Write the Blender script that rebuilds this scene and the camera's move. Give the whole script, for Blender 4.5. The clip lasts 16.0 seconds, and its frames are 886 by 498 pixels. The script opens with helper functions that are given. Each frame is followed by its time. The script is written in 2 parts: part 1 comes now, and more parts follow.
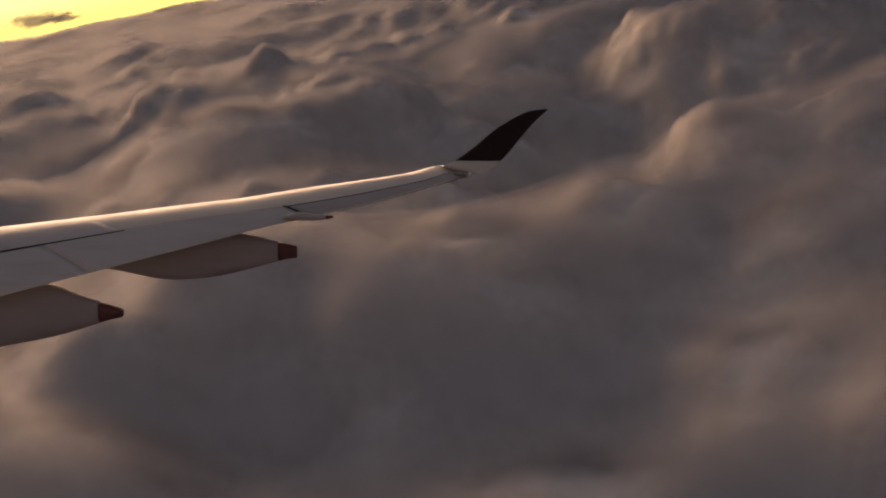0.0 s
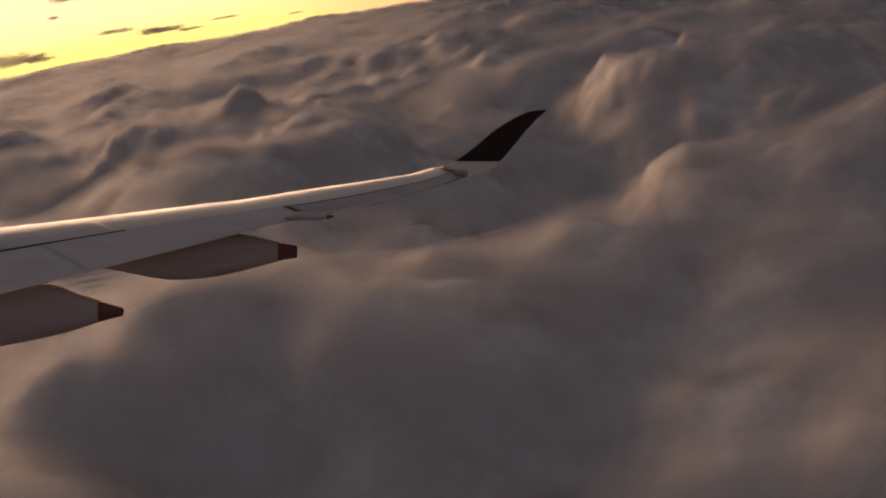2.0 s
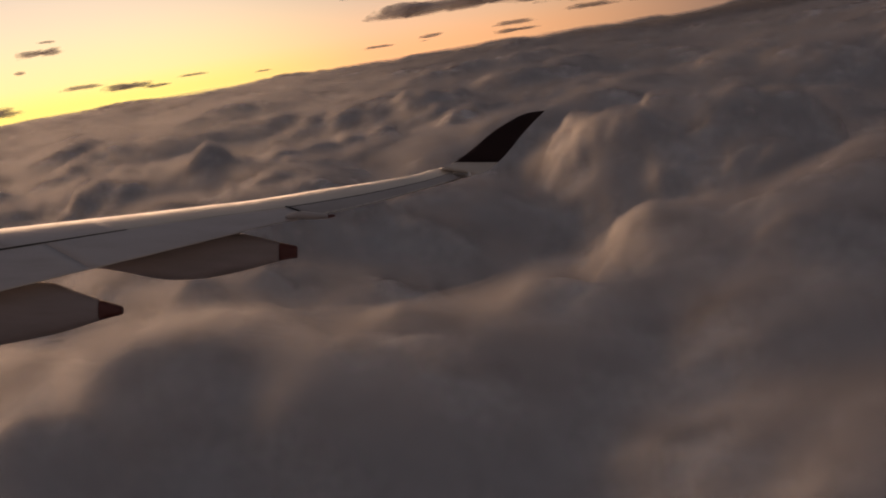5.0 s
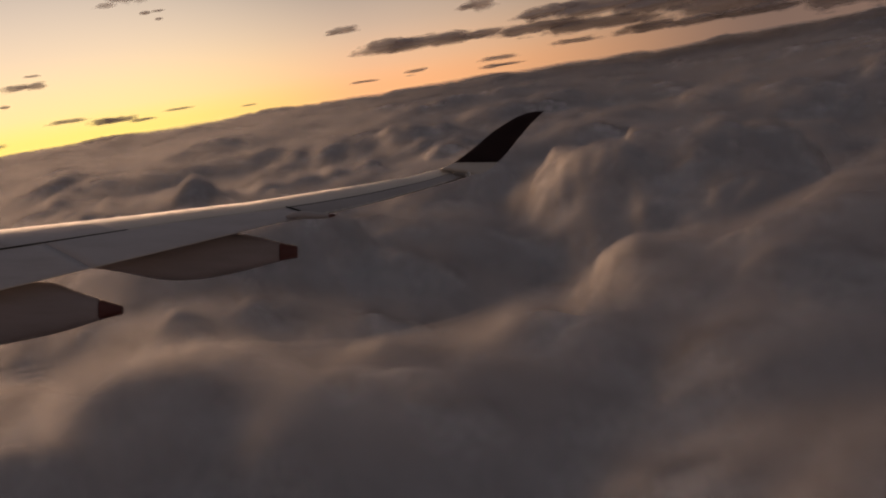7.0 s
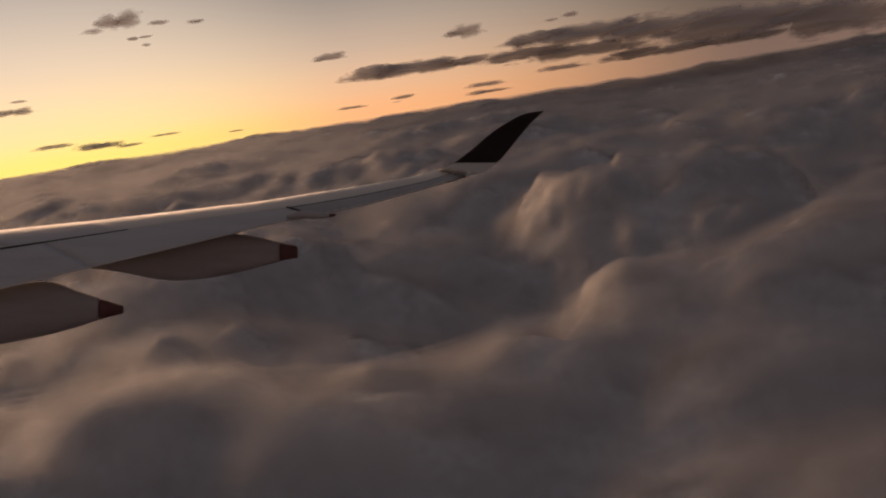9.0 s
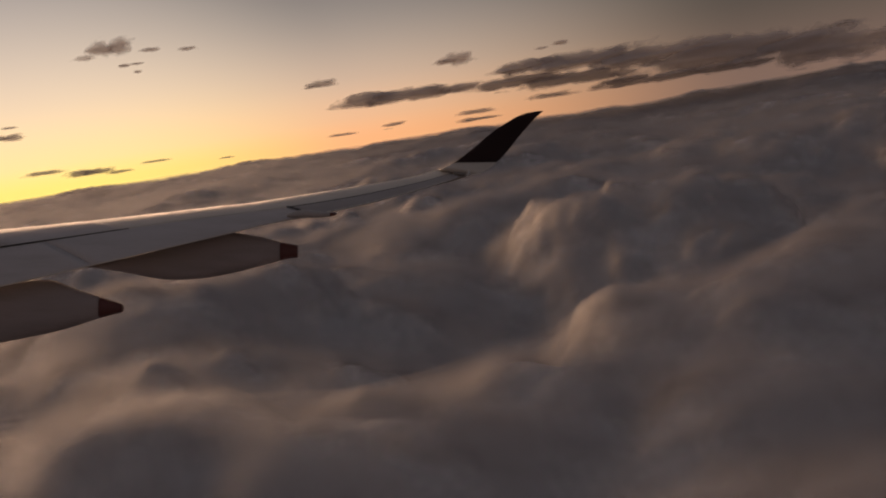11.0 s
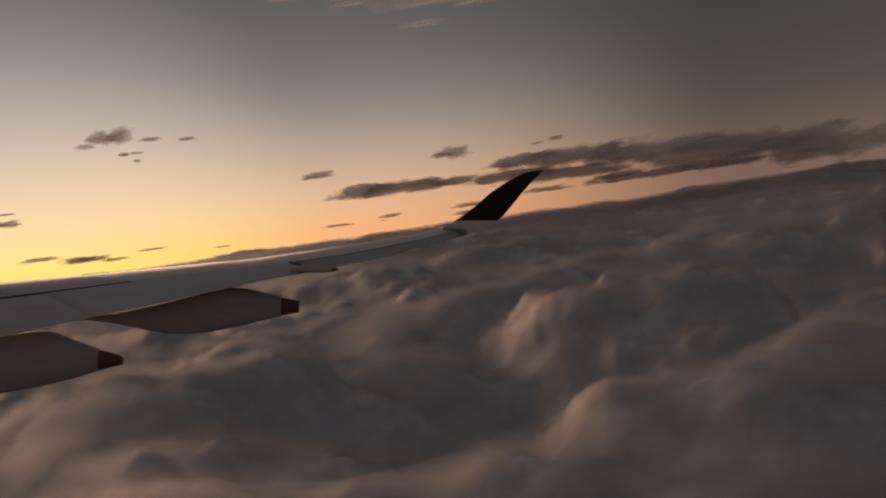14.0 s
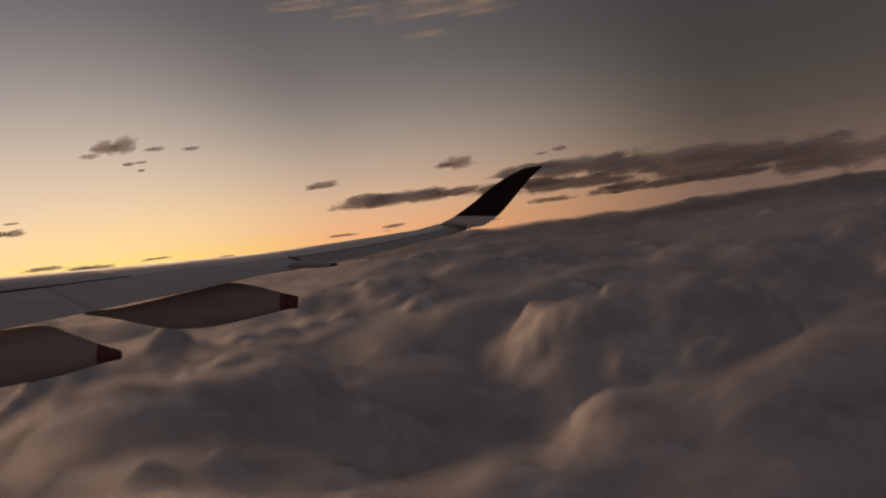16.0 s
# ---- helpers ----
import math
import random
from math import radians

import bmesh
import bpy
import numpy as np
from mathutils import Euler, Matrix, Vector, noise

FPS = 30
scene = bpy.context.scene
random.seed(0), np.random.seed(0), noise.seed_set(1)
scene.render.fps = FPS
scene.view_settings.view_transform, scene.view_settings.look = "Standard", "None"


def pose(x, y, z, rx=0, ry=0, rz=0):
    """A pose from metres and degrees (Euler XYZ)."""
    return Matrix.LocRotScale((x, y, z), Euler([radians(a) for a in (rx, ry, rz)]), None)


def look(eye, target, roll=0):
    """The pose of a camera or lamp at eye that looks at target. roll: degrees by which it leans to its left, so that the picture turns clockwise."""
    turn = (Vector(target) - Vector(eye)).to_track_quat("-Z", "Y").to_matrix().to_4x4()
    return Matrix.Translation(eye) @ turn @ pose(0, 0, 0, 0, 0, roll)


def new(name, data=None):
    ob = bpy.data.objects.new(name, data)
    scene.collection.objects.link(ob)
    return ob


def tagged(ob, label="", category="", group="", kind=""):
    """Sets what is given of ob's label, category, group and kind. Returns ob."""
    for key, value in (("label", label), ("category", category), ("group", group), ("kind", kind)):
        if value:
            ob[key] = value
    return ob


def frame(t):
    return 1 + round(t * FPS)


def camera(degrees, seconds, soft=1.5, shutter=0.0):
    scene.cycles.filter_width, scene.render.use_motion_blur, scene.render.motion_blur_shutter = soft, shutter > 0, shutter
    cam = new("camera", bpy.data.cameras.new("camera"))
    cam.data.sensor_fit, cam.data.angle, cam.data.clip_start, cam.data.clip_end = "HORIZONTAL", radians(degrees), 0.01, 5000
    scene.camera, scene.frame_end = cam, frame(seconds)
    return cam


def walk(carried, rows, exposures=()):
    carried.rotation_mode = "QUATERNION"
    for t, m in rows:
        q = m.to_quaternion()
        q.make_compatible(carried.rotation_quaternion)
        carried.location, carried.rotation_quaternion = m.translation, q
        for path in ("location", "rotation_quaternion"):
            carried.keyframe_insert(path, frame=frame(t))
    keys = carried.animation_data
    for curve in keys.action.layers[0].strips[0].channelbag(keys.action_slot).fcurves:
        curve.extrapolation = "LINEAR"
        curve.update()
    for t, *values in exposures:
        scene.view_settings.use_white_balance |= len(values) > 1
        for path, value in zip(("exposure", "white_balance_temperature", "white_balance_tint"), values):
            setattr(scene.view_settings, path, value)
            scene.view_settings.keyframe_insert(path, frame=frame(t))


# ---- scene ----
# ------------------------------------------------------------ camera
cam = camera(45.0, 16.0, soft=2.0)
walk(cam, [
    (0.0, pose(2.337, 1.736, 202.781, 74.239, 10.512, 2.373)),
    (1.0, pose(2.030, 1.425, 202.313, 75.393, 10.242, 1.908)),
    (1.5, pose(1.869, 1.295, 202.175, 75.748, 10.118, 1.623)),
    (2.0, pose(1.574, 1.077, 201.964, 76.279, 10.001, 1.065)),
    (2.5, pose(1.375, 0.930, 201.786, 76.716, 9.882, 0.716)),
    (3.0, pose(1.137, 0.768, 201.611, 77.151, 9.741, 0.286)),
    (3.5, pose(0.961, 0.641, 201.420, 77.597, 9.685, -0.017)),
    (4.0, pose(0.806, 0.525, 201.204, 78.100, 9.566, -0.251)),
    (6.5, pose(0.133, 0.062, 200.186, 80.366, 9.380, -1.291)),
    (7.0, pose(0.000, -0.000, 200.000, 80.774, 9.321, -1.491)),
    (7.5, pose(-0.151, -0.101, 199.807, 81.196, 9.306, -1.741)),
    (8.0, pose(-0.282, -0.172, 199.629, 81.574, 9.322, -1.952)),
    (8.5, pose(-0.364, -0.215, 199.518, 81.820, 9.270, -2.077)),
    (9.0, pose(-0.439, -0.254, 199.417, 82.046, 9.209, -2.190)),
    (11.5, pose(-0.882, -0.480, 198.576, 83.851, 9.018, -2.791)),
    (12.0, pose(-0.937, -0.523, 198.405, 84.277, 8.942, -2.855)),
    (12.5, pose(-0.967, -0.536, 198.260, 84.690, 8.870, -2.817)),
    (13.0, pose(-1.008, -0.544, 198.123, 85.347, 8.775, -2.745)),
    (13.5, pose(-1.025, -0.562, 198.001, 86.201, 8.651, -2.652)),
    (13.6, pose(-1.043, -0.585, 197.981, 87.135, 8.592, -2.707)),
    (13.7, pose(-1.062, -0.609, 197.960, 88.765, 8.533, -2.761)),
    (13.8, pose(-1.080, -0.633, 197.939, 88.549, 8.473, -2.815)),
    (13.9, pose(-1.098, -0.656, 197.919, 88.515, 8.414, -2.870)),
    (14.0, pose(-1.116, -0.680, 197.898, 88.298, 8.355, -2.924)),
    (14.5, pose(-1.069, -0.679, 197.800, 88.294, 8.290, -2.843)),
    (15.0, pose(-1.105, -0.697, 197.680, 88.496, 8.263, -2.902)),
    (15.5, pose(-1.073, -0.674, 197.593, 88.664, 8.284, -2.787)),
    (16.0, pose(-1.058, -0.673, 197.493, 88.880, 8.229, -2.723)),
], exposures=[(0.0, 0.56), (4.0, 0.4), (7.0, 0.15), (12.0, 0.09), (16.0, -0.08)])

# ------------------------------------------------------------ sky, sun
SUN_AZ, SUN_EL = -24.0, 1.5          # degrees, clockwise from +y; above the horizon
EYE_Z = 200.0                        # height of the window over the lowest cloud valleys


def heading(az, el=0.0):
    a, e = radians(az), radians(el)
    return Vector((math.sin(a) * math.cos(e), math.cos(a) * math.cos(e), math.sin(e)))


def ramp(nt, fac, stops, mode="B_SPLINE"):
    n = nt.nodes.new("ShaderNodeValToRGB")
    n.color_ramp.interpolation = mode
    els = n.color_ramp.elements
    while len(els) < len(stops):
        els.new(0.5)
    for el, (pos, col) in zip(els, stops):
        el.position, el.color = pos, (*col, 1)
    nt.links.new(fac, n.inputs[0])
    return n.outputs[0]


def maths(nt, op, a, b=None, clamp=False):
    n = nt.nodes.new("ShaderNodeMath")
    n.operation, n.use_clamp = op, clamp
    for i, v in enumerate((a, b)):
        if v is None:
            continue
        if isinstance(v, (int, float)):
            n.inputs[i].default_value = v
        else:
            nt.links.new(v, n.inputs[i])
    return n.outputs[0]


def mix(nt, fac, a, b, blend="MIX"):
    n = nt.nodes.new("ShaderNodeMix")
    n.data_type, n.blend_type = "RGBA", blend
    for sock, v in ((n.inputs[0], fac), (n.inputs[6], a), (n.inputs[7], b)):
        if isinstance(v, (int, float)):
            sock.default_value = v
        elif isinstance(v, tuple):
            sock.default_value = (*v, 1)
        else:
            nt.links.new(v, sock)
    return n.outputs[2]


def map_range(nt, v, a, b, c=0.0, d=1.0):
    n = nt.nodes.new("ShaderNodeMapRange")
    n.interpolation_type = "SMOOTHSTEP"
    nt.links.new(v, n.inputs[0])
    for i, x in zip((1, 2, 3, 4), (a, b, c, d)):
        n.inputs[i].default_value = x
    return n.outputs[0]


world = bpy.data.worlds.new("dusk_sky")
scene.world = world
scene.cycles.transparent_max_bounces = 28
world.use_nodes = True
wt = world.node_tree
wt.nodes.clear()
w_out = wt.nodes.new("ShaderNodeOutputWorld")
w_bg = wt.nodes.new("ShaderNodeBackground")
w_sky = wt.nodes.new("ShaderNodeTexSky")
w_sky.sky_type, w_sky.sun_disc = "NISHITA", False
w_sky.sun_elevation, w_sky.sun_rotation = radians(SUN_EL), radians(SUN_AZ)
w_sky.altitude, w_sky.air_density, w_sky.dust_density = 2500, 1.6, 3.0
w_co = wt.nodes.new("ShaderNodeTexCoord")
w_nm = wt.nodes.new("ShaderNodeVectorMath")
w_nm.operation = "NORMALIZE"
wt.links.new(w_co.outputs["Generated"], w_nm.inputs[0])
w_xyz = wt.nodes.new("ShaderNodeSeparateXYZ")
wt.links.new(w_nm.outputs[0], w_xyz.inputs[0])
w_dot = wt.nodes.new("ShaderNodeVectorMath")
w_dot.operation = "DOT_PRODUCT"
wt.links.new(w_nm.outputs[0], w_dot.inputs[0])
w_dot.inputs[1].default_value = heading(SUN_AZ, 0)
rise = maths(wt, "MULTIPLY", w_xyz.outputs[2], 2.5, clamp=True)      # 0 at the horizon, 1 at 24 degrees
over = map_range(wt, w_xyz.outputs[2], 0.36, 0.85)                   # towards the zenith
sunward = ramp(wt, rise, [(0.0, (1.14, 0.78, 0.18)), (0.05, (1.08, 0.75, 0.34)), (0.18, (0.81, 0.63, 0.47)), (0.34, (0.50, 0.425, 0.37)),
                          (0.50, (0.28, 0.255, 0.26)), (0.68, (0.165, 0.144, 0.155)), (1.0, (0.12, 0.11, 0.118))])
between = ramp(wt, rise, [(0.0, (0.95, 0.45, 0.20)), (0.05, (0.84, 0.49, 0.28)), (0.14, (0.60, 0.445, 0.34)), (0.27, (0.285, 0.248, 0.23)),
                          (0.40, (0.155, 0.139, 0.136)), (0.58, (0.098, 0.09, 0.095)), (1.0, (0.10, 0.091, 0.096))])
offside = ramp(wt, rise, [(0.0, (0.20, 0.128, 0.10)), (0.06, (0.15, 0.106, 0.089)), (0.16, (0.076, 0.063, 0.059)), (0.30, (0.052, 0.046, 0.047)),
                          (0.55, (0.040, 0.037, 0.040)), (1.0, (0.08, 0.073, 0.080))])
opposite = ramp(wt, rise, [(0.0, (0.170, 0.120, 0.106)), (0.3, (0.162, 0.118, 0.106)), (1.0, (0.144, 0.114, 0.110))])
toward = w_dot.outputs["Value"]
glow = mix(wt, map_range(wt, toward, 0.996, 0.925), sunward, between)
glow = mix(wt, map_range(wt, toward, 0.95, 0.73), glow, offside)
glow = mix(wt, map_range(wt, toward, 0.72, 0.0), glow, opposite)
glow = mix(wt, over, glow, (0.098, 0.101, 0.118))
w_tint = mix(wt, 1.0, w_sky.outputs[0], (0.006, 0.006, 0.007), "MULTIPLY")
w_sum = mix(wt, 1.0, glow, w_tint, "ADD")
wt.links.new(w_sum, w_bg.inputs[0])
w_bg.inputs[1].default_value = 1.0
wt.links.new(w_bg.outputs[0], w_out.inputs[0])

sun = new("sun", bpy.data.lights.new("sun", "SUN"))
sun.data.energy, sun.data.angle, sun.data.color = 2.0, radians(56.0), (1.0, 0.60, 0.36)
sun.matrix_world = look((0, 0, 400), Vector((0, 0, 400)) - heading(SUN_AZ - 8, SUN_EL + 7.0))

# ------------------------------------------------------------ materials


def material(name, rough=0.5, metal=0.0):
    m = bpy.data.materials.new(name)
    m.use_nodes = True
    nt = m.node_tree
    b = nt.nodes["Principled BSDF"]
    b.inputs["Roughness"].default_value, b.inputs["Metallic"].default_value = rough, metal
    return m, nt, b


def noise_tex(nt, scale, detail=4.0, rough=0.55, stretch=(1, 1, 1)):
    co = nt.nodes.new("ShaderNodeTexCoord")
    mp = nt.nodes.new("ShaderNodeMapping")
    mp.inputs["Scale"].default_value = stretch
    n = nt.nodes.new("ShaderNodeTexNoise")
    n.inputs["Scale"].default_value, n.inputs["Detail"].default_value, n.inputs["Roughness"].default_value = scale, detail, rough
    nt.links.new(co.outputs["Object"], mp.inputs[0])
    nt.links.new(mp.outputs[0], n.inputs["Vector"])
    return n.outputs["Fac"]


def bump(nt, b, height, strength, distance):
    n = nt.nodes.new("ShaderNodeBump")
    n.inputs["Strength"].default_value, n.inputs["Distance"].default_value = strength, distance
    nt.links.new(height, n.inputs["Height"])
    nt.links.new(n.outputs[0], b.inputs["Normal"])


def paint(name, colour, dirt, rough, spread=0.12):
    """Aircraft paint: fine mottling, streaks along the air flow, uneven gloss."""
    m, nt, b = material(name, rough)
    streak = noise_tex(nt, 1.6, 5, 0.6, (0.35, 1.0, 2.5))
    fine = noise_tex(nt, 14.0, 3, 0.5)
    f = map_range(nt, streak, 0.35, 0.75)
    c = mix(nt, maths(nt, "MULTIPLY", f, 0.55), colour, dirt)
    c = mix(nt, maths(nt, "MULTIPLY", fine, 0.25), c, dirt)
    nt.links.new(c, b.inputs["Base Color"])
    nt.links.new(map_range(nt, streak, 0.3, 0.8, rough - spread / 2, rough + spread), b.inputs["Roughness"])
    bump(nt, b, fine, 0.04, 0.01)
    return m


M_SKIN = paint("wing_grey_paint", (0.50, 0.47, 0.43), (0.38, 0.35, 0.31), 0.33)
M_SKIN.node_tree.nodes["Principled BSDF"].inputs["Coat Weight"].default_value = 0.6
M_SKIN.node_tree.nodes["Principled BSDF"].inputs["Coat Roughness"].default_value = 0.34
M_PANEL = paint("flap_grey_paint", (0.44, 0.42, 0.43), (0.33, 0.31, 0.31), 0.42)
# Wing grey, darkened in the colour itself for the fairings' shaded sides.
M_FAIR = paint("fairing_shaded_grey", (0.26, 0.232, 0.24), (0.19, 0.17, 0.172), 0.6)
M_DARK = paint("winglet_dark_paint", (0.015, 0.008, 0.010), (0.024, 0.014, 0.016), 0.55)
M_DARK.node_tree.nodes["Principled BSDF"].inputs["Specular IOR Level"].default_value = 0.2
M_RED = paint("dark_red_paint", (0.085, 0.018, 0.016), (0.05, 0.015, 0.013), 0.55)
# Darker than the flaps: the shade on the drooped aileron is painted in.
M_AILERON = paint("aileron_shaded_grey", (0.33, 0.315, 0.32), (0.25, 0.235, 0.235), 0.5)
# Near-black for added strips that draw the shade in the wing's joints.
M_GAP = paint("dark_gap_strip", (0.045, 0.04, 0.04), (0.03, 0.028, 0.028), 0.8)
M_SEAL = paint("housing_grey", (0.17, 0.16, 0.15), (0.12, 0.11, 0.11), 0.8)
M_LENS, _nt, _b = material("light_lens", 0.08)
_b.inputs["Base Color"].default_value = (0.85, 0.85, 0.85, 1)
_b.inputs["Transmission Weight"].default_value = 0.6


def cloud_material(name, low, high, scale):
    m, nt, b = material(name, 1.0)
    b.inputs["Specular IOR Level"].default_value, b.inputs["Roughness"].default_value = 0.5, 0.6
    c = mix(nt, noise_tex(nt, scale, 5, 0.55), low, high)
    nt.links.new(c, b.inputs["Base Color"])
    # light wanders some way through the vapour before it comes out
    b.subsurface_method = "BURLEY"
    b.inputs["Subsurface Weight"].default_value, b.inputs["Subsurface Scale"].default_value = 0.75, 14.0
    b.inputs["Subsurface Radius"].default_value = (1.0, 0.9, 0.8)
    return m


M_DECK = cloud_material("cloud_vapour", (0.46, 0.44, 0.445), (0.56, 0.535, 0.53), 0.012)


def mist_material(name, cover, scale, lo, hi, through_light=0.35, detail=4.0, gloss=0.33):
    """Thin vapour: partly see-through, in wisps."""
    m = bpy.data.materials.new(name)
    m.use_nodes = True
    nt = m.node_tree
    nt.nodes.clear()
    out = nt.nodes.new("ShaderNodeOutputMaterial")
    dif, tra, clear = (nt.nodes.new("ShaderNodeBsdf" + k) for k in ("Diffuse", "Translucent", "Transparent"))
    for n in (dif, tra):
        n.inputs["Color"].default_value = (0.52, 0.488, 0.495, 1)
    body, whole = nt.nodes.new("ShaderNodeMixShader"), nt.nodes.new("ShaderNodeMixShader")
    body.inputs[0].default_value = through_light
    nt.links.new(dif.outputs[0], body.inputs[1])
    nt.links.new(tra.outputs[0], body.inputs[2])
    # light scattered onwards through the vapour
    shine, blend = nt.nodes.new("ShaderNodeBsdfGlossy"), nt.nodes.new("ShaderNodeMixShader")
    shine.inputs["Color"].default_value, shine.inputs["Roughness"].default_value = (0.85, 0.83, 0.82, 1), 0.52
    blend.inputs[0].default_value = gloss
    nt.links.new(body.outputs[0], blend.inputs[1])
    nt.links.new(shine.outputs[0], blend.inputs[2])
    nt.links.new(map_range(nt, noise_tex(nt, scale, detail, 0.6), lo, hi, 0.0, cover), whole.inputs[0])
    nt.links.new(clear.outputs[0], whole.inputs[1])
    nt.links.new(blend.outputs[0], whole.inputs[2])
    nt.links.new(whole.outputs[0], out.inputs[0])
    return m


def flake_material(name, colour, cover, grain, soft=0.75, through_light=0.25):
    """A high cloud: dense at heart, frayed to nothing at its rim."""
    m = mist_material(name, 0.9, 0.02, 0.3, 0.6, through_light, gloss=0.0)
    nt = m.node_tree
    for n in nt.nodes:
        if n.type in ("BSDF_DIFFUSE", "BSDF_TRANSLUCENT"):
            n.inputs["Color"].default_value = (*colour, 1)
    whole = next(n for n in nt.nodes if n.type == "MIX_SHADER" and any(l.from_node.type == "BSDF_TRANSPARENT" for l in n.inputs[1].links))
    at = nt.nodes.new("ShaderNodeAttribute")
    at.attribute_name = "rim"
    mp = nt.nodes.new("ShaderNodeMapping")
    mp.inputs["Scale"].default_value = (1, 1, 0)
    ln = nt.nodes.new("ShaderNodeVectorMath")
    ln.operation = "LENGTH"
    nt.links.new(at.outputs["Vector"], mp.inputs[0])
    nt.links.new(mp.outputs[0], ln.inputs[0])
    coarse = noise_tex(nt, grain, 5.0, 0.55, (0.42, 0.0, 1.0))
    fine = noise_tex(nt, grain * 3.2, 4.0, 0.6, (0.35, 0.0, 1.0))
    both = maths(nt, "ADD", maths(nt, "MULTIPLY", maths(nt, "SUBTRACT", coarse, 0.5), 2.2), maths(nt, "MULTIPLY", maths(nt, "SUBTRACT", fine, 0.5), 0.7))
    rim = maths(nt, "ADD", ln.outputs["Value"], both)
    nt.links.new(map_range(nt, rim, 0.98, 0.98 - soft, 0.0, cover), whole.inputs[0])
    return m


M_FLAKE = flake_material("small_cloud_vapour", (0.60, 0.55, 0.54), 0.62, 0.022)
M_STREAK = flake_material("streak_cloud_vapour", (0.52, 0.48, 0.48), 0.76, 0.012, 0.6)
M_VEIL = flake_material("high_veil_vapour", (0.85, 0.80, 0.80), 0.35, 0.012, 1.1, 0.6)

# ------------------------------------------------------------ cloud sea

_perm = np.random.RandomState(7).permutation(512)
_perm = np.concatenate([_perm, _perm, _perm])


def perlin(x, y, seed=0):
    """Gradient noise over arrays, about -0.7 to 0.7."""
    x, y = x + 17.3 * seed, y - 9.1 * seed
    xi, yi = np.floor(x).astype(int), np.floor(y).astype(int)
    xf, yf = x - xi, y - yi
    u, v = xf ** 3 * (xf * (xf * 6 - 15) + 10), yf ** 3 * (yf * (yf * 6 - 15) + 10)

    def g(ix, iy, dx, dy):
        a = _perm[_perm[ix & 511] + (iy & 511)] * (2 * np.pi / 512)
        return np.cos(a) * dx + np.sin(a) * dy
    n0 = g(xi, yi, xf, yf) * (1 - u) + g(xi + 1, yi, xf - 1, yf) * u
    n1 = g(xi, yi + 1, xf, yf - 1) * (1 - u) + g(xi + 1, yi + 1, xf - 1, yf - 1) * u
    return n0 * (1 - v) + n1 * v


def smooth(a, b, x):
    t = np.clip((x - a) / (b - a), 0, 1)
    return t * t * (3 - 2 * t)


def domes(x, y, size, seed):
    """Crowded rounded tops with narrow valleys between, 0 to 1."""
    x, y = x / size + 31.7 * seed, y / size - 12.9 * seed
    xi, yi = np.floor(x).astype(int), np.floor(y).astype(int)
    total = np.zeros(x.shape)
    for dx in (-1, 0, 1):
        for dy in (-1, 0, 1):
            cx, cy = xi + dx, yi + dy
            k = _perm[_perm[cx & 511] + (cy & 511)]
            px, py = cx + 0.15 + 0.7 * (k % 23) / 22, cy + 0.15 + 0.7 * (k % 29) / 28
            big = 0.72 + 0.28 * (k % 17) / 16
            total += np.exp(13 * (big - 1.05 * ((x - px) ** 2 + (y - py) ** 2) / big))
    best = np.log(total + 0.2) / 13
    return 0.5 * (best + np.sqrt(best * best + 0.03))


def billows(p, size, seed):
    """Rounded heads crowded in space, 0 to about 1, at the points p."""
    q = p / size + np.array([31.7, -12.9, 7.3]) * seed
    cell = np.floor(q).astype(int)
    total = np.zeros(len(q))
    for dx in (-1, 0, 1):
        for dy in (-1, 0, 1):
            for dz in (-1, 0, 1):
                c = cell + (dx, dy, dz)
                k = _perm[_perm[_perm[c[:, 0] & 511] + (c[:, 1] & 511)] + (c[:, 2] & 511)]
                mid = c + 0.12 + 0.76 * np.stack([k % 23 / 22, k % 29 / 28, k % 31 / 30], -1)
                big = 0.70 + 0.30 * (k % 17) / 16
                total += np.exp(16 * (big - 1.1 * ((q - mid) ** 2).sum(1) / big))
    best = np.log(total + 0.2) / 16
    return 0.5 * (best + np.sqrt(best * best + 0.03))


def deck_height(x, y):
    """The large shapes: a bank close by, a trough beyond its crest, then the cloud sea out to the horizon."""
    r = np.hypot(x, y)
    az = np.degrees(np.arctan2(x, y))
    wx = x + 50 * perlin(x / 300, y / 300, 11) + 12 * perlin(x / 70, y / 70, 12)
    wy = y + 50 * perlin(x / 300, y / 300, 13) + 12 * perlin(x / 70, y / 70, 14)
    edge = np.interp(az, [-40, -21, -1, 7, 12, 19, 25, 40], [600, 630, 660, 735, 790, 880, 960, 1050])
    edge = edge + 80 * perlin(x / 260, y / 260, 3) + 60 * perlin(x / 110, y / 110, 4)
    bank = 1 - smooth(-110, 300, r - edge)
    far = smooth(1700, 4600, r)
    z = EYE_Z - 224 + 191 * far + 86 * bank - 105 * (1 - smooth(120, 760, r))
    z -= 0.22 * np.logaddexp(0, (x + 140) / 60) * 60 * (1 - smooth(560, 1050, r)) + 0.08 * np.clip(x, 0, 600) * (1 - smooth(1000, 2600, r))
    z -= 42 * np.exp(-((r - edge - 340) / 210) ** 2) * smooth(-14, 2, az) * (1 - smooth(60, 80, az))
    swell = 34 * perlin(wx / 620, wy / 620, 1) + 22 * perlin(wx / 280, wy / 280, 2)
    tall = 0.55 + 0.9 * smooth(-0.35, 0.4, perlin(x / 700, y / 700, 17))
    puffs = 80 * tall * (0.5 + 0.5 * smooth(560, 1000, r)) * domes(wx, wy, 330, 5)
    calm = 0.3 + 0.7 * smooth(330, 560, r)
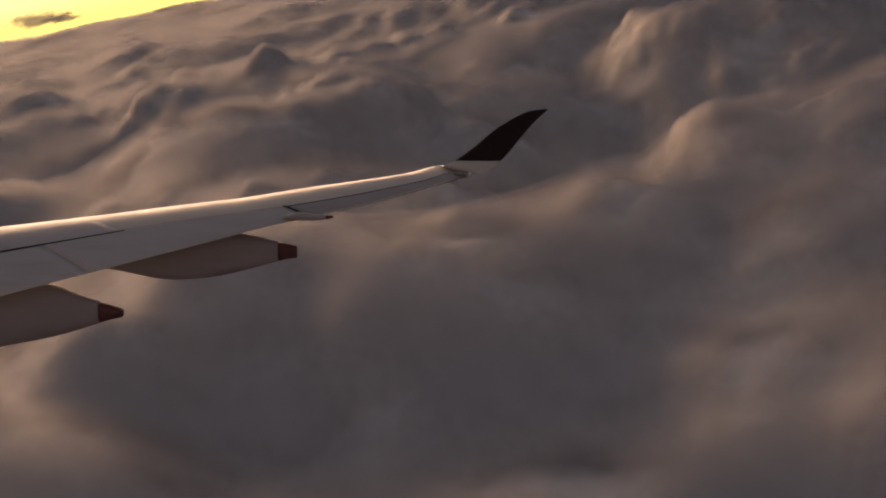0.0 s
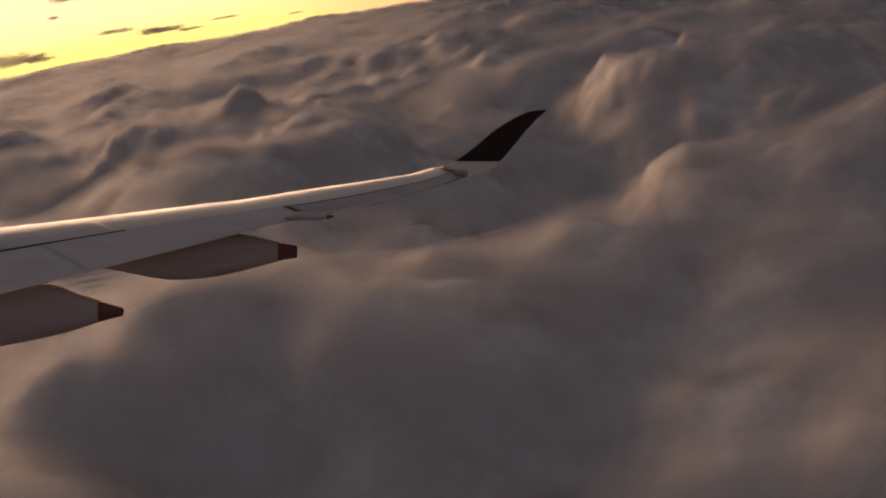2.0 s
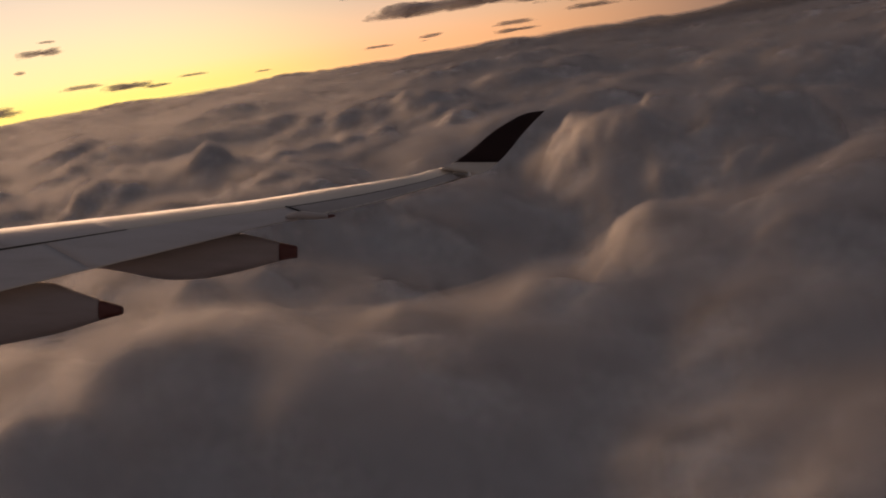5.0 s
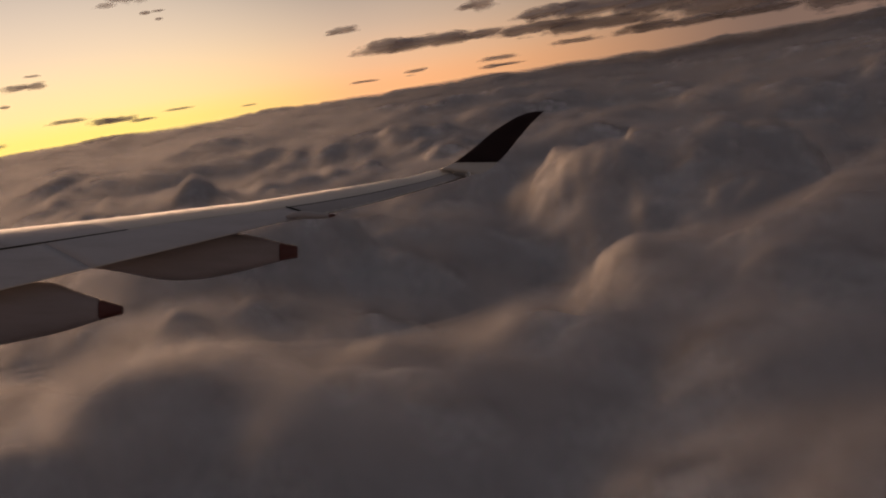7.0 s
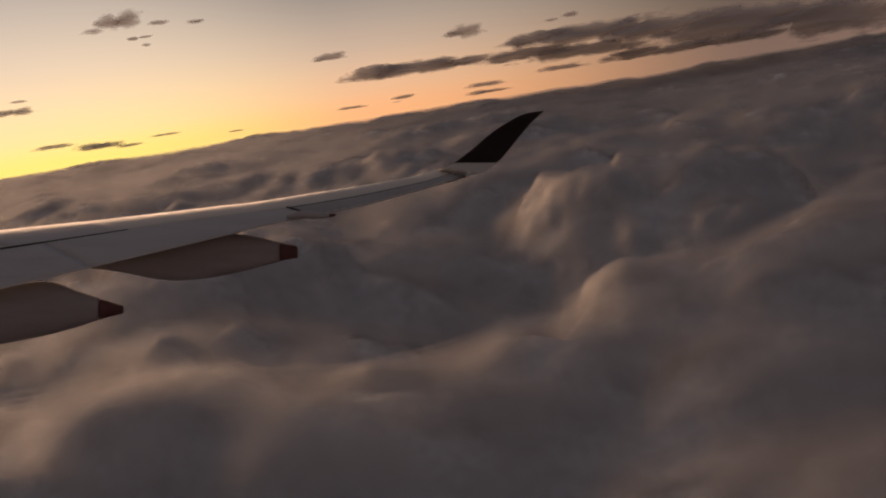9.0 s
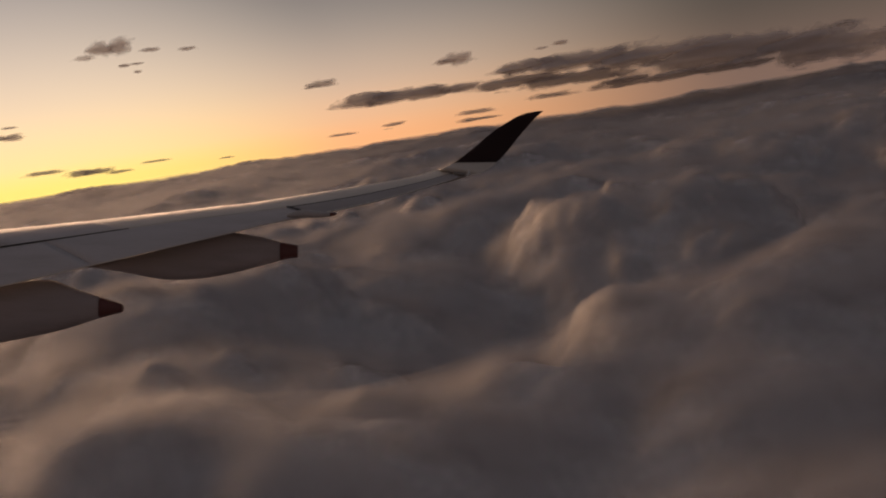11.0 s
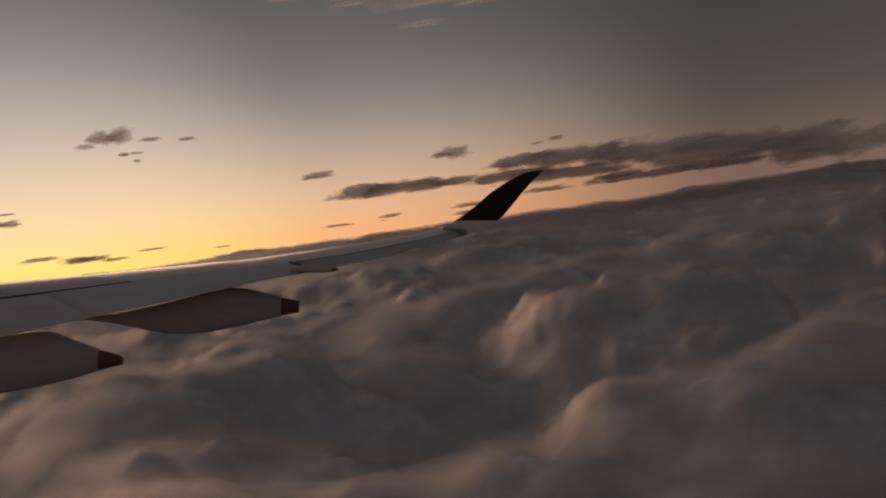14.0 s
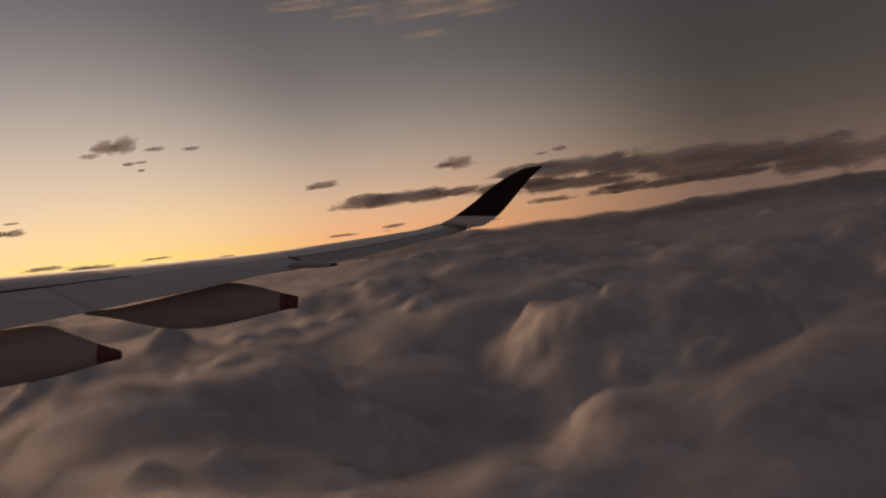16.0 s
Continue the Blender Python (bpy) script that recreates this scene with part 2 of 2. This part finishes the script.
    return z + (swell + puffs * calm) * (1 - 0.64 * smooth(1100, 4200, r)) - 30


def sheet_normals(p):
    """Upward normals of a grid of points, rings by directions."""
    out = np.gradient(p, axis=0)
    along = np.roll(p, -1, 1) - np.roll(p, 1, 1)
    n = np.cross(along, out)
    n /= np.linalg.norm(n, axis=-1, keepdims=True)
    return n * np.sign(n[..., 2:])


AZ = np.radians(np.concatenate([np.arange(-38, 34, 0.15), np.arange(34, 322, 3.0)]))
GRID_A, GRID_R = np.meshgrid(AZ, np.concatenate([np.geomspace(60, 395, 60), np.geomspace(400, 2990, 370), np.geomspace(3000, 4930, 80)]))
DECK = np.stack([GRID_R * np.sin(GRID_A), GRID_R * np.cos(GRID_A), np.zeros(GRID_R.shape)], -1)
DECK[..., 2] = deck_height(DECK[..., 0], DECK[..., 1])
_broad = DECK.copy()
for _ in range(25):                                       # broad shape alone, so that heads do not fold in the hollows
    _z = _broad[..., 2]
    _z = (2 * _z + np.roll(_z, 3, 1) + np.roll(_z, -3, 1)) / 4
    _z[1:-1] = (2 * _z[1:-1] + _z[:-2] + _z[2:]) / 4
    _broad[..., 2] = _z
DECK_UP = sheet_normals(_broad) + (0, 0, 0.4)
DECK_UP /= np.linalg.norm(DECK_UP, axis=-1, keepdims=True)
_crowd = 0.3 + 0.9 * smooth(-0.3, 0.35, perlin(DECK[..., 0] / 330, DECK[..., 1] / 330, 18))
_warp = np.stack([perlin(DECK[..., 0] / 90, DECK[..., 1] / 90 + DECK[..., 2] / 60, k) for k in (41, 42, 43)], -1)
_level = (1 - 0.72 * smooth(1300, 4300, GRID_R)) * (1 - 0.4 * np.exp(-((GRID_R - 720) / 170) ** 2))    # softer heads on the bank
for _size, _high, _from in ((190, 60, 260), (92, 40, 330), (44, 17, 400), (21, 6.5, 440)):
    _point = (DECK + 0.15 * _size * _warp).reshape(-1, 3)
    _rise = billows(_point, _size, 5 + _size).reshape(GRID_R.shape) * smooth(_from, _from * 1.7, GRID_R)
    DECK = DECK + DECK_UP * (_rise * _high * _level * (_crowd if _size < 100 else 1.0))[..., None]
DECK_UP = sheet_normals(DECK)


def polar_sheet(name, points, mat):
    """A sheet round the window out to the horizon, fine ahead and coarse behind."""
    nr, na = points.shape[:2]
    co = points.reshape(-1, 3)
    i, j = np.meshgrid(np.arange(nr - 1), np.arange(na), indexing="ij")
    a, b = i * na + j, i * na + (j + 1) % na
    quads = np.stack([a, a + na, b + na, b], -1).reshape(-1, 4)
    co = np.vstack([co, [[0, 0, float(points[0, :, 2].mean())]]])
    k = np.arange(na)
    fan = np.stack([np.full(na, len(co) - 1), k, (k + 1) % na], -1)
    loops = np.concatenate([quads.ravel(), fan.ravel()])
    total = np.concatenate([np.full(len(quads), 4), np.full(na, 3)])
    me = bpy.data.meshes.new(name)
    me.vertices.add(len(co))
    me.vertices.foreach_set("co", co.astype(np.float32).ravel())
    me.loops.add(len(loops))
    me.loops.foreach_set("vertex_index", loops.astype(np.int32))
    me.polygons.add(len(total))
    me.polygons.foreach_set("loop_start", np.concatenate([[0], np.cumsum(total)[:-1]]).astype(np.int32))
    me.update(calc_edges=True)
    me.polygons.foreach_set("use_smooth", np.ones(len(total), bool))
    me.materials.append(mat)
    return new(name, me)


DECK[..., 2] -= 22.0
tagged(polar_sheet("ground_cloud_sea", DECK, M_DECK), "soft grey-brown sea of billowing clouds at dusk", "cloud", kind="structure")
# vapour over the tops: each layer higher, smoother and thinner than the last
THIN = (slice(None, None, 2), slice(None, None, 2))
_soft = DECK.copy()
for k, (cover, lift, rounds) in enumerate(((0.36, 2.0, 2), (0.34, 4.0, 3), (0.32, 6.5, 4), (0.30, 9.5, 5), (0.28, 13.0, 8), (0.26, 17.0, 12), (0.22, 22.0, 18), (0.16, 28.0, 26))):
    for _ in range(rounds):
        _soft = (2 * _soft + np.roll(_soft, 3, 1) + np.roll(_soft, -3, 1)) / 4
        _soft[1:-1] = (2 * _soft[1:-1] + _soft[:-2] + _soft[2:]) / 4
    shell = DECK.copy()
    shell[..., 2] += (_soft[..., 2] - DECK[..., 2]) * (1 - 0.75 * smooth(700, 2200, GRID_R))
    shell[..., 2] += lift * (0.8 + 0.6 * perlin(DECK[..., 0] / 190, DECK[..., 1] / 190, 20)) * (1 - 0.4 * smooth(900, 3500, GRID_R))
    shell[..., 2] = np.maximum(shell[..., 2], DECK[..., 2] + 0.8 + 1.1 * k)
    tagged(polar_sheet("cloud_mist", shell[THIN], mist_material("mist", cover, 0.013, 0.28, 0.66, 0.15 + 0.05 * k, 5.0)),
           "thin hazy vapour over the cloud tops", "mist", kind="stuff")

# level haze that fills the far hollows; the heads stand out of it
for k, rise_m in enumerate((8.0, 20.0, 32.0, 44.0)):
    shell = _broad.copy()
    shell[..., 2] += rise_m * _level - 260 * (1 - smooth(650, 1500 + 120 * k, GRID_R))
    shell[..., 2] = np.maximum(shell[..., 2], DECK[..., 2] - 40)
    tagged(polar_sheet("cloud_haze", shell[THIN], mist_material("haze", 0.23, 0.006, 0.2, 0.7, 0.3, 4.0, gloss=0.45)),
           "level warm haze lying in the hollows of the clouds", "haze", kind="stuff")

# ------------------------------------------------------------ small clouds in the sky


def small_cloud(lobes, seed, mat, label, dist=4300.0):
    """One ragged cloud of a few flattened lobes, each (azimuth, elevation, width, height) in degrees."""
    az0 = sum(q[0] for q in lobes) / len(lobes)
    el0 = sum(q[1] for q in lobes) / len(lobes)
    bm = bmesh.new()
    rim = bm.verts.layers.float_vector.new("rim")
    shift = Vector((seed * 3.7, seed * 1.3, 0))
    for az, el, wide, high in lobes:
        w, h = radians(wide) * dist * 0.62, radians(high) * dist * 0.66
        mid = Vector((radians(az - az0) * dist, 0, radians(el - el0) * dist))
        for v in bmesh.ops.create_icosphere(bm, subdivisions=4, radius=1.0)["verts"]:
            p = v.co.copy()
            v[rim] = (p.x, p.z, seed * 0.37)
            k = 1 + 0.24 * noise.noise(p * 1.7 + shift) + 0.10 * noise.noise(p * 4.0 + shift)
            v.co = mid + Vector((p.x * w * k, p.y * min(w * 0.6, h * 3) * k, p.z * h * k * (1.0 if p.z > 0 else 0.75)))
    for f in bm.faces:
        f.smooth = True
    me = bpy.data.meshes.new("small_cloud")
    bm.to_mesh(me)
    bm.free()
    me.materials.append(mat)
    ob = new("small_cloud", me)
    d = heading(az0, el0)
    ob.matrix_world = pose(d.x * dist, d.y * dist, EYE_Z + d.z * dist, 0, 0, -az0)
    return tagged(ob, label, "cloud", group="small clouds over the horizon")


PUFFS = [
    [(-14.08, 6.39, 1.33, 0.91), (-13.18, 6.46, 1.39, 1.03), (-14.76, 6.10, 1.45, 0.30)],
    [(-11.67, 6.10, 0.97, 0.24)],
    [(-13.03, 5.51, 0.54, 0.18), (-12.47, 5.12, 0.54, 0.18), (-12.44, 5.53, 0.61, 0.12)],
    [(-9.83, 5.91, 0.85, 0.21)],
    [(-3.28, 3.10, 1.70, 0.42), (-3.84, 3.01, 1.03, 0.15)],
    [(3.96, 3.25, 1.70, 0.79), (3.32, 3.21, 1.21, 0.30)],
    [(9.47, 3.26, 0.85, 0.24), (8.48, 3.14, 0.91, 0.15)],
]
STREAKS = [
    [(-1.25, 1.86, 3.03, 0.79), (1.07, 1.78, 5.15, 0.79), (3.79, 1.81, 5.15, 0.54)],
    [(6.76, 1.61, 6.05, 0.54), (10.13, 1.28, 6.96, 0.73), (12.55, 0.81, 3.33, 0.36)],
    [(7.46, 2.31, 3.63, 0.61), (10.53, 2.09, 6.96, 1.03), (14.27, 1.84, 8.48, 1.33)],
    [(18.12, 1.28, 11.50, 1.51), (22.63, 0.81, 10.29, 1.82)],
    [(16.38, 0.62, 12.71, 0.48)],
]
LOW_SCRAPS = [
    [(4.56, 0.40, 2.12, 0.27)],
    [(4.20, 0.01, 1.45, 0.24), (5.01, 0.03, 1.82, 0.15)],
    [(-2.66, 0.33, 1.63, 0.15)],
    [(0.15, 0.46, 1.09, 0.21), (-0.25, 0.26, 0.67, 0.09)],
    [(8.64, 0.62, 2.72, 0.30)],
    [(-19.84, 2.72, 1.51, 0.36), (-19.02, 2.71, 1.33, 0.39)],
    [(-19.07, 3.22, 0.79, 0.12)],
    [(-17.83, 0.76, 2.00, 0.24)],
    [(-16.10, 0.46, 1.70, 0.36), (-15.41, 0.43, 1.82, 0.36), (-14.31, 0.27, 1.51, 0.18)],
    [(-12.41, 0.51, 1.51, 0.12)],
    [(-8.84, 0.12, 0.79, 0.09)],
    [(-22.85, 0.17, 2.72, 0.79), (-21.81, 0.09, 1.82, 0.42)],
    [(-20.61, 1.91, 0.48, 0.21)],
]
HIGH_VEILS = [
    [(-2.68, 12.58, 4.54, 0.48), (-0.22, 11.87, 3.63, 0.48)],
    [(4.00, 11.65, 6.05, 1.03), (6.38, 11.24, 4.24, 0.85)],
    [(3.33, 10.22, 2.72, 0.27)],
]
for k, lobes in enumerate(PUFFS):
    small_cloud(lobes, 10 + k, M_FLAKE, "small ragged grey-brown puff of cloud in the evening sky")
for k, lobes in enumerate(STREAKS):
    small_cloud(lobes, 40 + k, M_STREAK, "long dark grey streak of cloud over the sunset glow")
for k, lobes in enumerate(LOW_SCRAPS):
    small_cloud(lobes, 60 + k, M_FLAKE, "thin dark scrap of cloud just over the horizon glow")
for k, lobes in enumerate(HIGH_VEILS):
    small_cloud(lobes, 90 + k, M_VEIL, "faint pink-grey veil of high cloud")

# ------------------------------------------------------------ the wing
wing = new("airliner_wing")
wing.empty_display_size = 1.0
wing.matrix_world = pose(0, 0, EYE_Z, -9.226, 9.321, -1.491)
tagged(wing, "grey airliner wing with an upswept dark winglet, in flight over clouds", "wing")


def part(name, bm, mat, parent, label="", smooth_shade=True):
    bmesh.ops.recalc_face_normals(bm, faces=bm.faces)
    for f in bm.faces:
        f.smooth = smooth_shade
    me = bpy.data.meshes.new(name)
    bm.to_mesh(me)
    bm.free()
    me.materials.append(mat)
    ob = new(name, me)
    ob.parent = parent
    return tagged(ob, label) if label else ob


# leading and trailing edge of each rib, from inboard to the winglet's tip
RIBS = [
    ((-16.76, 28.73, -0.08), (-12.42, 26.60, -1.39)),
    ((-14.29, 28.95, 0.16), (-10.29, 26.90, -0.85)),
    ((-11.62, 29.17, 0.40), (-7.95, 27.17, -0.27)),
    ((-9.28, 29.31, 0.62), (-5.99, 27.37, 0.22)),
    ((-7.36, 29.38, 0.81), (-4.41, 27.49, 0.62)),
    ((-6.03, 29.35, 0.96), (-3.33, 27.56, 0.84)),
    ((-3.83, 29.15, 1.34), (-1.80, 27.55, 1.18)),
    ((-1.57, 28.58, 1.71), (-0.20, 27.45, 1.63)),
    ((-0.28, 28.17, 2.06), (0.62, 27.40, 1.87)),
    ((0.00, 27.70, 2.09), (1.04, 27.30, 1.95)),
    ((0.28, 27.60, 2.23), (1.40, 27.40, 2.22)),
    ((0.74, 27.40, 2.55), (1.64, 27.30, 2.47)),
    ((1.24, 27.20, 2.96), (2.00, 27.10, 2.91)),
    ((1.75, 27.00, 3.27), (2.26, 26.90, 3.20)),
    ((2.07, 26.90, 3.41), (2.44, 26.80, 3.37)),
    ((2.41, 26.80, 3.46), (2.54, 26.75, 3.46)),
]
HINGE = [0.59, 0.61, 0.63, 0.65, 0.72, 0.74, 0.77, 0.79, 0.62] + [0.6] * 7
CAMBER = [0.075] * 6 + [0.08, 0.075, 0.02] + [0.004] * 7
WINGLET = 10.0                        # rib from which the dark paint starts


def spline(vals, u):
    n = len(vals) - 1
    i = min(int(u), n - 1)
    f = u - i
    p = [np.array(vals[max(0, min(n, i + k))], float) for k in (-1, 0, 1, 2)]
    return 0.5 * (2 * p[1] + (p[2] - p[0]) * f + (2 * p[0] - 5 * p[1] + 4 * p[2] - p[3]) * f * f + (3 * p[1] - p[0] - 3 * p[2] + p[3]) * f ** 3)


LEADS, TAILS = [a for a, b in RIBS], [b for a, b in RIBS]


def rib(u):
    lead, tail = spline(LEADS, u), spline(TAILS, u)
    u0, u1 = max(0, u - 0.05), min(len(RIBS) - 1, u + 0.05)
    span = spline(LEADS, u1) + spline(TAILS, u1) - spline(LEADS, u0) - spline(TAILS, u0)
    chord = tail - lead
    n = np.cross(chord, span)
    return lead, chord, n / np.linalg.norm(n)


def foil(v, thick, camber):
    """Half thickness and camber, in chords."""
    t = 5 * thick * (0.2969 * math.sqrt(v) - 0.126 * v - 0.3516 * v * v + 0.2843 * v ** 3 - 0.1016 * v ** 4)
    return t, camber * math.sin(math.pi * v ** (math.log(0.5) / math.log(0.45)))


def skin(u, v, upper, sink=0.0):
    lead, chord, n = rib(u)
    thick = float(np.interp(u, [0, 4, 8, 9.5, 15], [0.085, 0.085, 0.075, 0.05, 0.05]))
    t, c = foil(v, thick, float(np.interp(u, range(len(CAMBER)), CAMBER)))
    size = np.linalg.norm(chord)
    return Vector(lead + chord * v + n * (size * (c + (t if upper else -t)) - sink))


def loft(rings, close_ends=True):
    bm = bmesh.new()
    vs = [[bm.verts.new(p) for p in ring] for ring in rings]
    for a, b in zip(vs, vs[1:]):
        for k in range(len(a)):
            q = (k + 1) % len(a)
            bm.faces.new((a[k], a[q], b[q], b[k]))
    if close_ends:
        bm.faces.new(vs[0])
        bm.faces.new(vs[-1])
    return bm


def steps(a, b, n):
    return [a + (b - a) * k / n for k in range(n + 1)]


FORE = [(k / 9) ** 2 for k in range(9)] + [0.97, 0.992, 1.0]
AFT = [0.0, 0.01, 0.03] + [k / 9 for k in range(1, 9)] + [0.97, 1.0]


def rib_ring(u, recess):
    h = float(np.interp(u, range(len(HINGE)), HINGE))
    front, rear = [(h - 0.004) * v for v in FORE], [h + 0.004 + (0.994 - h) * v for v in AFT]
    ring = [skin(u, v, True) for v in front]
    ring += [skin(u, v, True, 0.06 * recess * (v < 0.97)) for v in rear]
    return ring + [skin(u, v, False) for v in reversed(front[1:] + rear[:-1])]


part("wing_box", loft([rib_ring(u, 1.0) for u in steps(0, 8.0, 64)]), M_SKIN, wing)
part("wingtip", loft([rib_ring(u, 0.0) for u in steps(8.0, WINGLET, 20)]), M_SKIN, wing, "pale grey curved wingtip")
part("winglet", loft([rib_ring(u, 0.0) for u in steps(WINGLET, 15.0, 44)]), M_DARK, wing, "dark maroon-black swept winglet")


def panel(name, u0, u1, gap=0.006, label="", mat=M_PANEL):
    """A movable surface: a thick plate let into the wing's upper side behind the hinge line."""
    rings = []
    for u in steps(u0 + 0.0015, u1 - 0.0015, max(4, int((u1 - u0) * 8))):
        h = float(np.interp(u, range(len(HINGE)), HINGE)) + gap
        vs = [h + (0.984 - h) * q for q in [0.0, 0.012, 0.03] + steps(0.1, 0.9, 8) + [0.985, 1.0]]
        top = [skin(u, v, True, 0.0 if 0 < k < len(vs) - 1 else 0.006) for k, v in enumerate(vs)]
        low = [skin(u, v, True, 0.032) for v in reversed(vs)]
        rings.append(top + low)
    return part(name, loft(rings), mat, wing, label)


def spoiler(u0, u1):
    """A thin hinged plate on the upper side, just ahead of the flaps."""
    rings = []
    for u in steps(u0 + 0.0005, u1 - 0.0005, 12):
        h = float(np.interp(u, range(len(HINGE)), HINGE))
        vs = [h - 0.24 + 0.225 * q for q in (0.0, 0.03, 0.08, 0.3, 0.5, 0.7, 0.92, 0.97, 1.0)]
        rings.append([skin(u, v, True, -0.003 if 0 < k < 8 else 0.002) for k, v in enumerate(vs)] + [skin(u, v, True, 0.02) for v in reversed(vs)])
    return part("spoiler", loft(rings), M_PANEL, wing)


for u0, u1 in ((0.0, 1.25), (1.25, 2.45)):
    spoiler(u0, u1)
panel("flap", 0.0, 1.6, 0.014)
panel("flap", 1.602, 4.99, 0.010)
panel("aileron", 5.03, 7.9, label="outer aileron, its grey darkened for shade", mat=M_AILERON)


def gap_strip(name, us, vs, high, label):
    """A thin dark strip laid on the upper skin in place of a joint's shaded gap."""
    rings = []
    for u, v in zip(us, vs):
        high *= 1.0 if u < us[0] + 0.6 * (us[-1] - us[0]) else 0.86       # thins out towards its end
        rings.append([skin(u, v - 0.004, True, 0.01), skin(u, v - 0.003, True, -high), skin(u, v + 0.004, True, -high), skin(u, v + 0.006, True, 0.01)])
    return part(name, loft(rings), M_GAP, wing, label, False)


def hinge_at(u):
    return float(np.interp(u, range(len(HINGE)), HINGE))


gap_strip("spoiler_gap_line", steps(0.0, 2.5, 30), [hinge_at(u) for u in steps(0.0, 2.5, 30)], 0.017, "dark strip standing in for the shaded gap behind the spoilers")
gap_strip("aileron_gap_line", steps(5.05, 7.9, 24), [hinge_at(u) for u in steps(5.05, 7.9, 24)], 0.005, "thin dark strip standing in for the shaded gap ahead of the aileron")
# Added dark bar in place of the shaded slot between flap and aileron.
edge_rings = []
for v in steps(hinge_at(5.01) - 0.01, 0.97, 10):
    edge_rings.append([skin(4.985, v, True, 0.01), skin(4.99, v, True, -0.022), skin(5.02, v, True, -0.022), skin(5.03, v, True, 0.01)])
part("flap_end_gap_line", loft(edge_rings), M_GAP, wing, "dark strip standing in for the shaded gap at the end of the flap", False)


def fairing(stations, depth, half, red, toe=0.0, mat=M_FAIR):
    """A canoe-shaped flap-track fairing: stations of (x, top, bottom), blunt dark tip behind 'red'."""
    xs = [s[0] for s in stations]
    n = len(stations) - 1
    a, b = [], []
    for u in steps(0, n, n * 6):
        x, top, low = (float(q) for q in spline(stations, u))
        frac = (x - xs[0]) / (xs[-1] - xs[0])
        y = depth + toe * (1 - frac)
        wide = half * min(1.0, (0.15 + 2.2 * frac) ** 0.7, (1.05 - frac) * 2.2 + 0.28)
        mid, tall = (top + low) / 2, (top - low) / 2
        ring = []
        for k in range(20):
            q = 2 * math.pi * k / 20
            cx, cz = math.cos(q), math.sin(q)
            ring.append(Vector((x, y + wide * math.copysign(abs(cx) ** 0.75, cx), mid + tall * math.copysign(abs(cz) ** 0.8, cz))))
        if x <= red:
            a.append(ring)
        if x >= red or (a and not b and x > red - 0.2):
            b.append(ring)
    cut = a[-1]
    body = part("flap_track_fairing", loft(a), mat, wing, "grey canoe-shaped fairing under the flap, coloured darker for shade")
    tip_rings = [[p + Vector((0.004, 0, 0)) for p in cut]] + [r for r in b if r[0].x > cut[0].x + 0.01]
    part("fairing_tip", loft(tip_rings), M_RED, body, "blunt dark red tip")
    return body


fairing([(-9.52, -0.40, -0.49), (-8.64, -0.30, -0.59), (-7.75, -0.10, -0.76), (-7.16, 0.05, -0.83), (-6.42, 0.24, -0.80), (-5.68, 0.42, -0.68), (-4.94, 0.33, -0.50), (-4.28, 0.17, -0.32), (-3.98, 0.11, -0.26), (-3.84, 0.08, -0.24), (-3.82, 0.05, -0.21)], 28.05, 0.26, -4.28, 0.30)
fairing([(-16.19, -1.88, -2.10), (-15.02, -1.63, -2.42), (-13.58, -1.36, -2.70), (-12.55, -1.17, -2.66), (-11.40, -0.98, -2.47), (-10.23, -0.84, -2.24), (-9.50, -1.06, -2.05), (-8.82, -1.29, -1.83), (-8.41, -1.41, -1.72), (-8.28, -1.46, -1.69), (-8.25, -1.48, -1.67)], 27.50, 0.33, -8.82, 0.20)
fairing([(-4.05, 0.86, 0.80), (-3.68, 0.98, 0.78), (-3.25, 0.94, 0.77), (-2.93, 0.905, 0.80), (-2.80, 0.90, 0.83), (-2.75, 0.88, 0.85)], 27.42, 0.10, -2.93, 0.15, M_AILERON)

# the lamp at the wingtip, in its housing
bm = bmesh.new()
bmesh.ops.create_uvsphere(bm, u_segments=20, v_segments=10, radius=0.15)
bmesh.ops.scale(bm, vec=(1.15, 0.5, 0.34), verts=bm.verts)
bmesh.ops.rotate(bm, matrix=Matrix.Rotation(radians(8), 3, "Y"), verts=bm.verts)
bmesh.ops.translate(bm, vec=(0.42, 27.32, 1.90), verts=bm.verts)
housing = part("light_housing", bm, M_SEAL, wing, "grey wingtip light housing")
bm = bmesh.new()
bmesh.ops.create_uvsphere(bm, u_segments=14, v_segments=8, radius=0.06)
bmesh.ops.scale(bm, vec=(0.8, 1.0, 1.2), verts=bm.verts)
bmesh.ops.translate(bm, vec=(0.66, 27.22, 1.90), verts=bm.verts)
part("light_lens", bm, M_LENS, housing, "small clear lens")
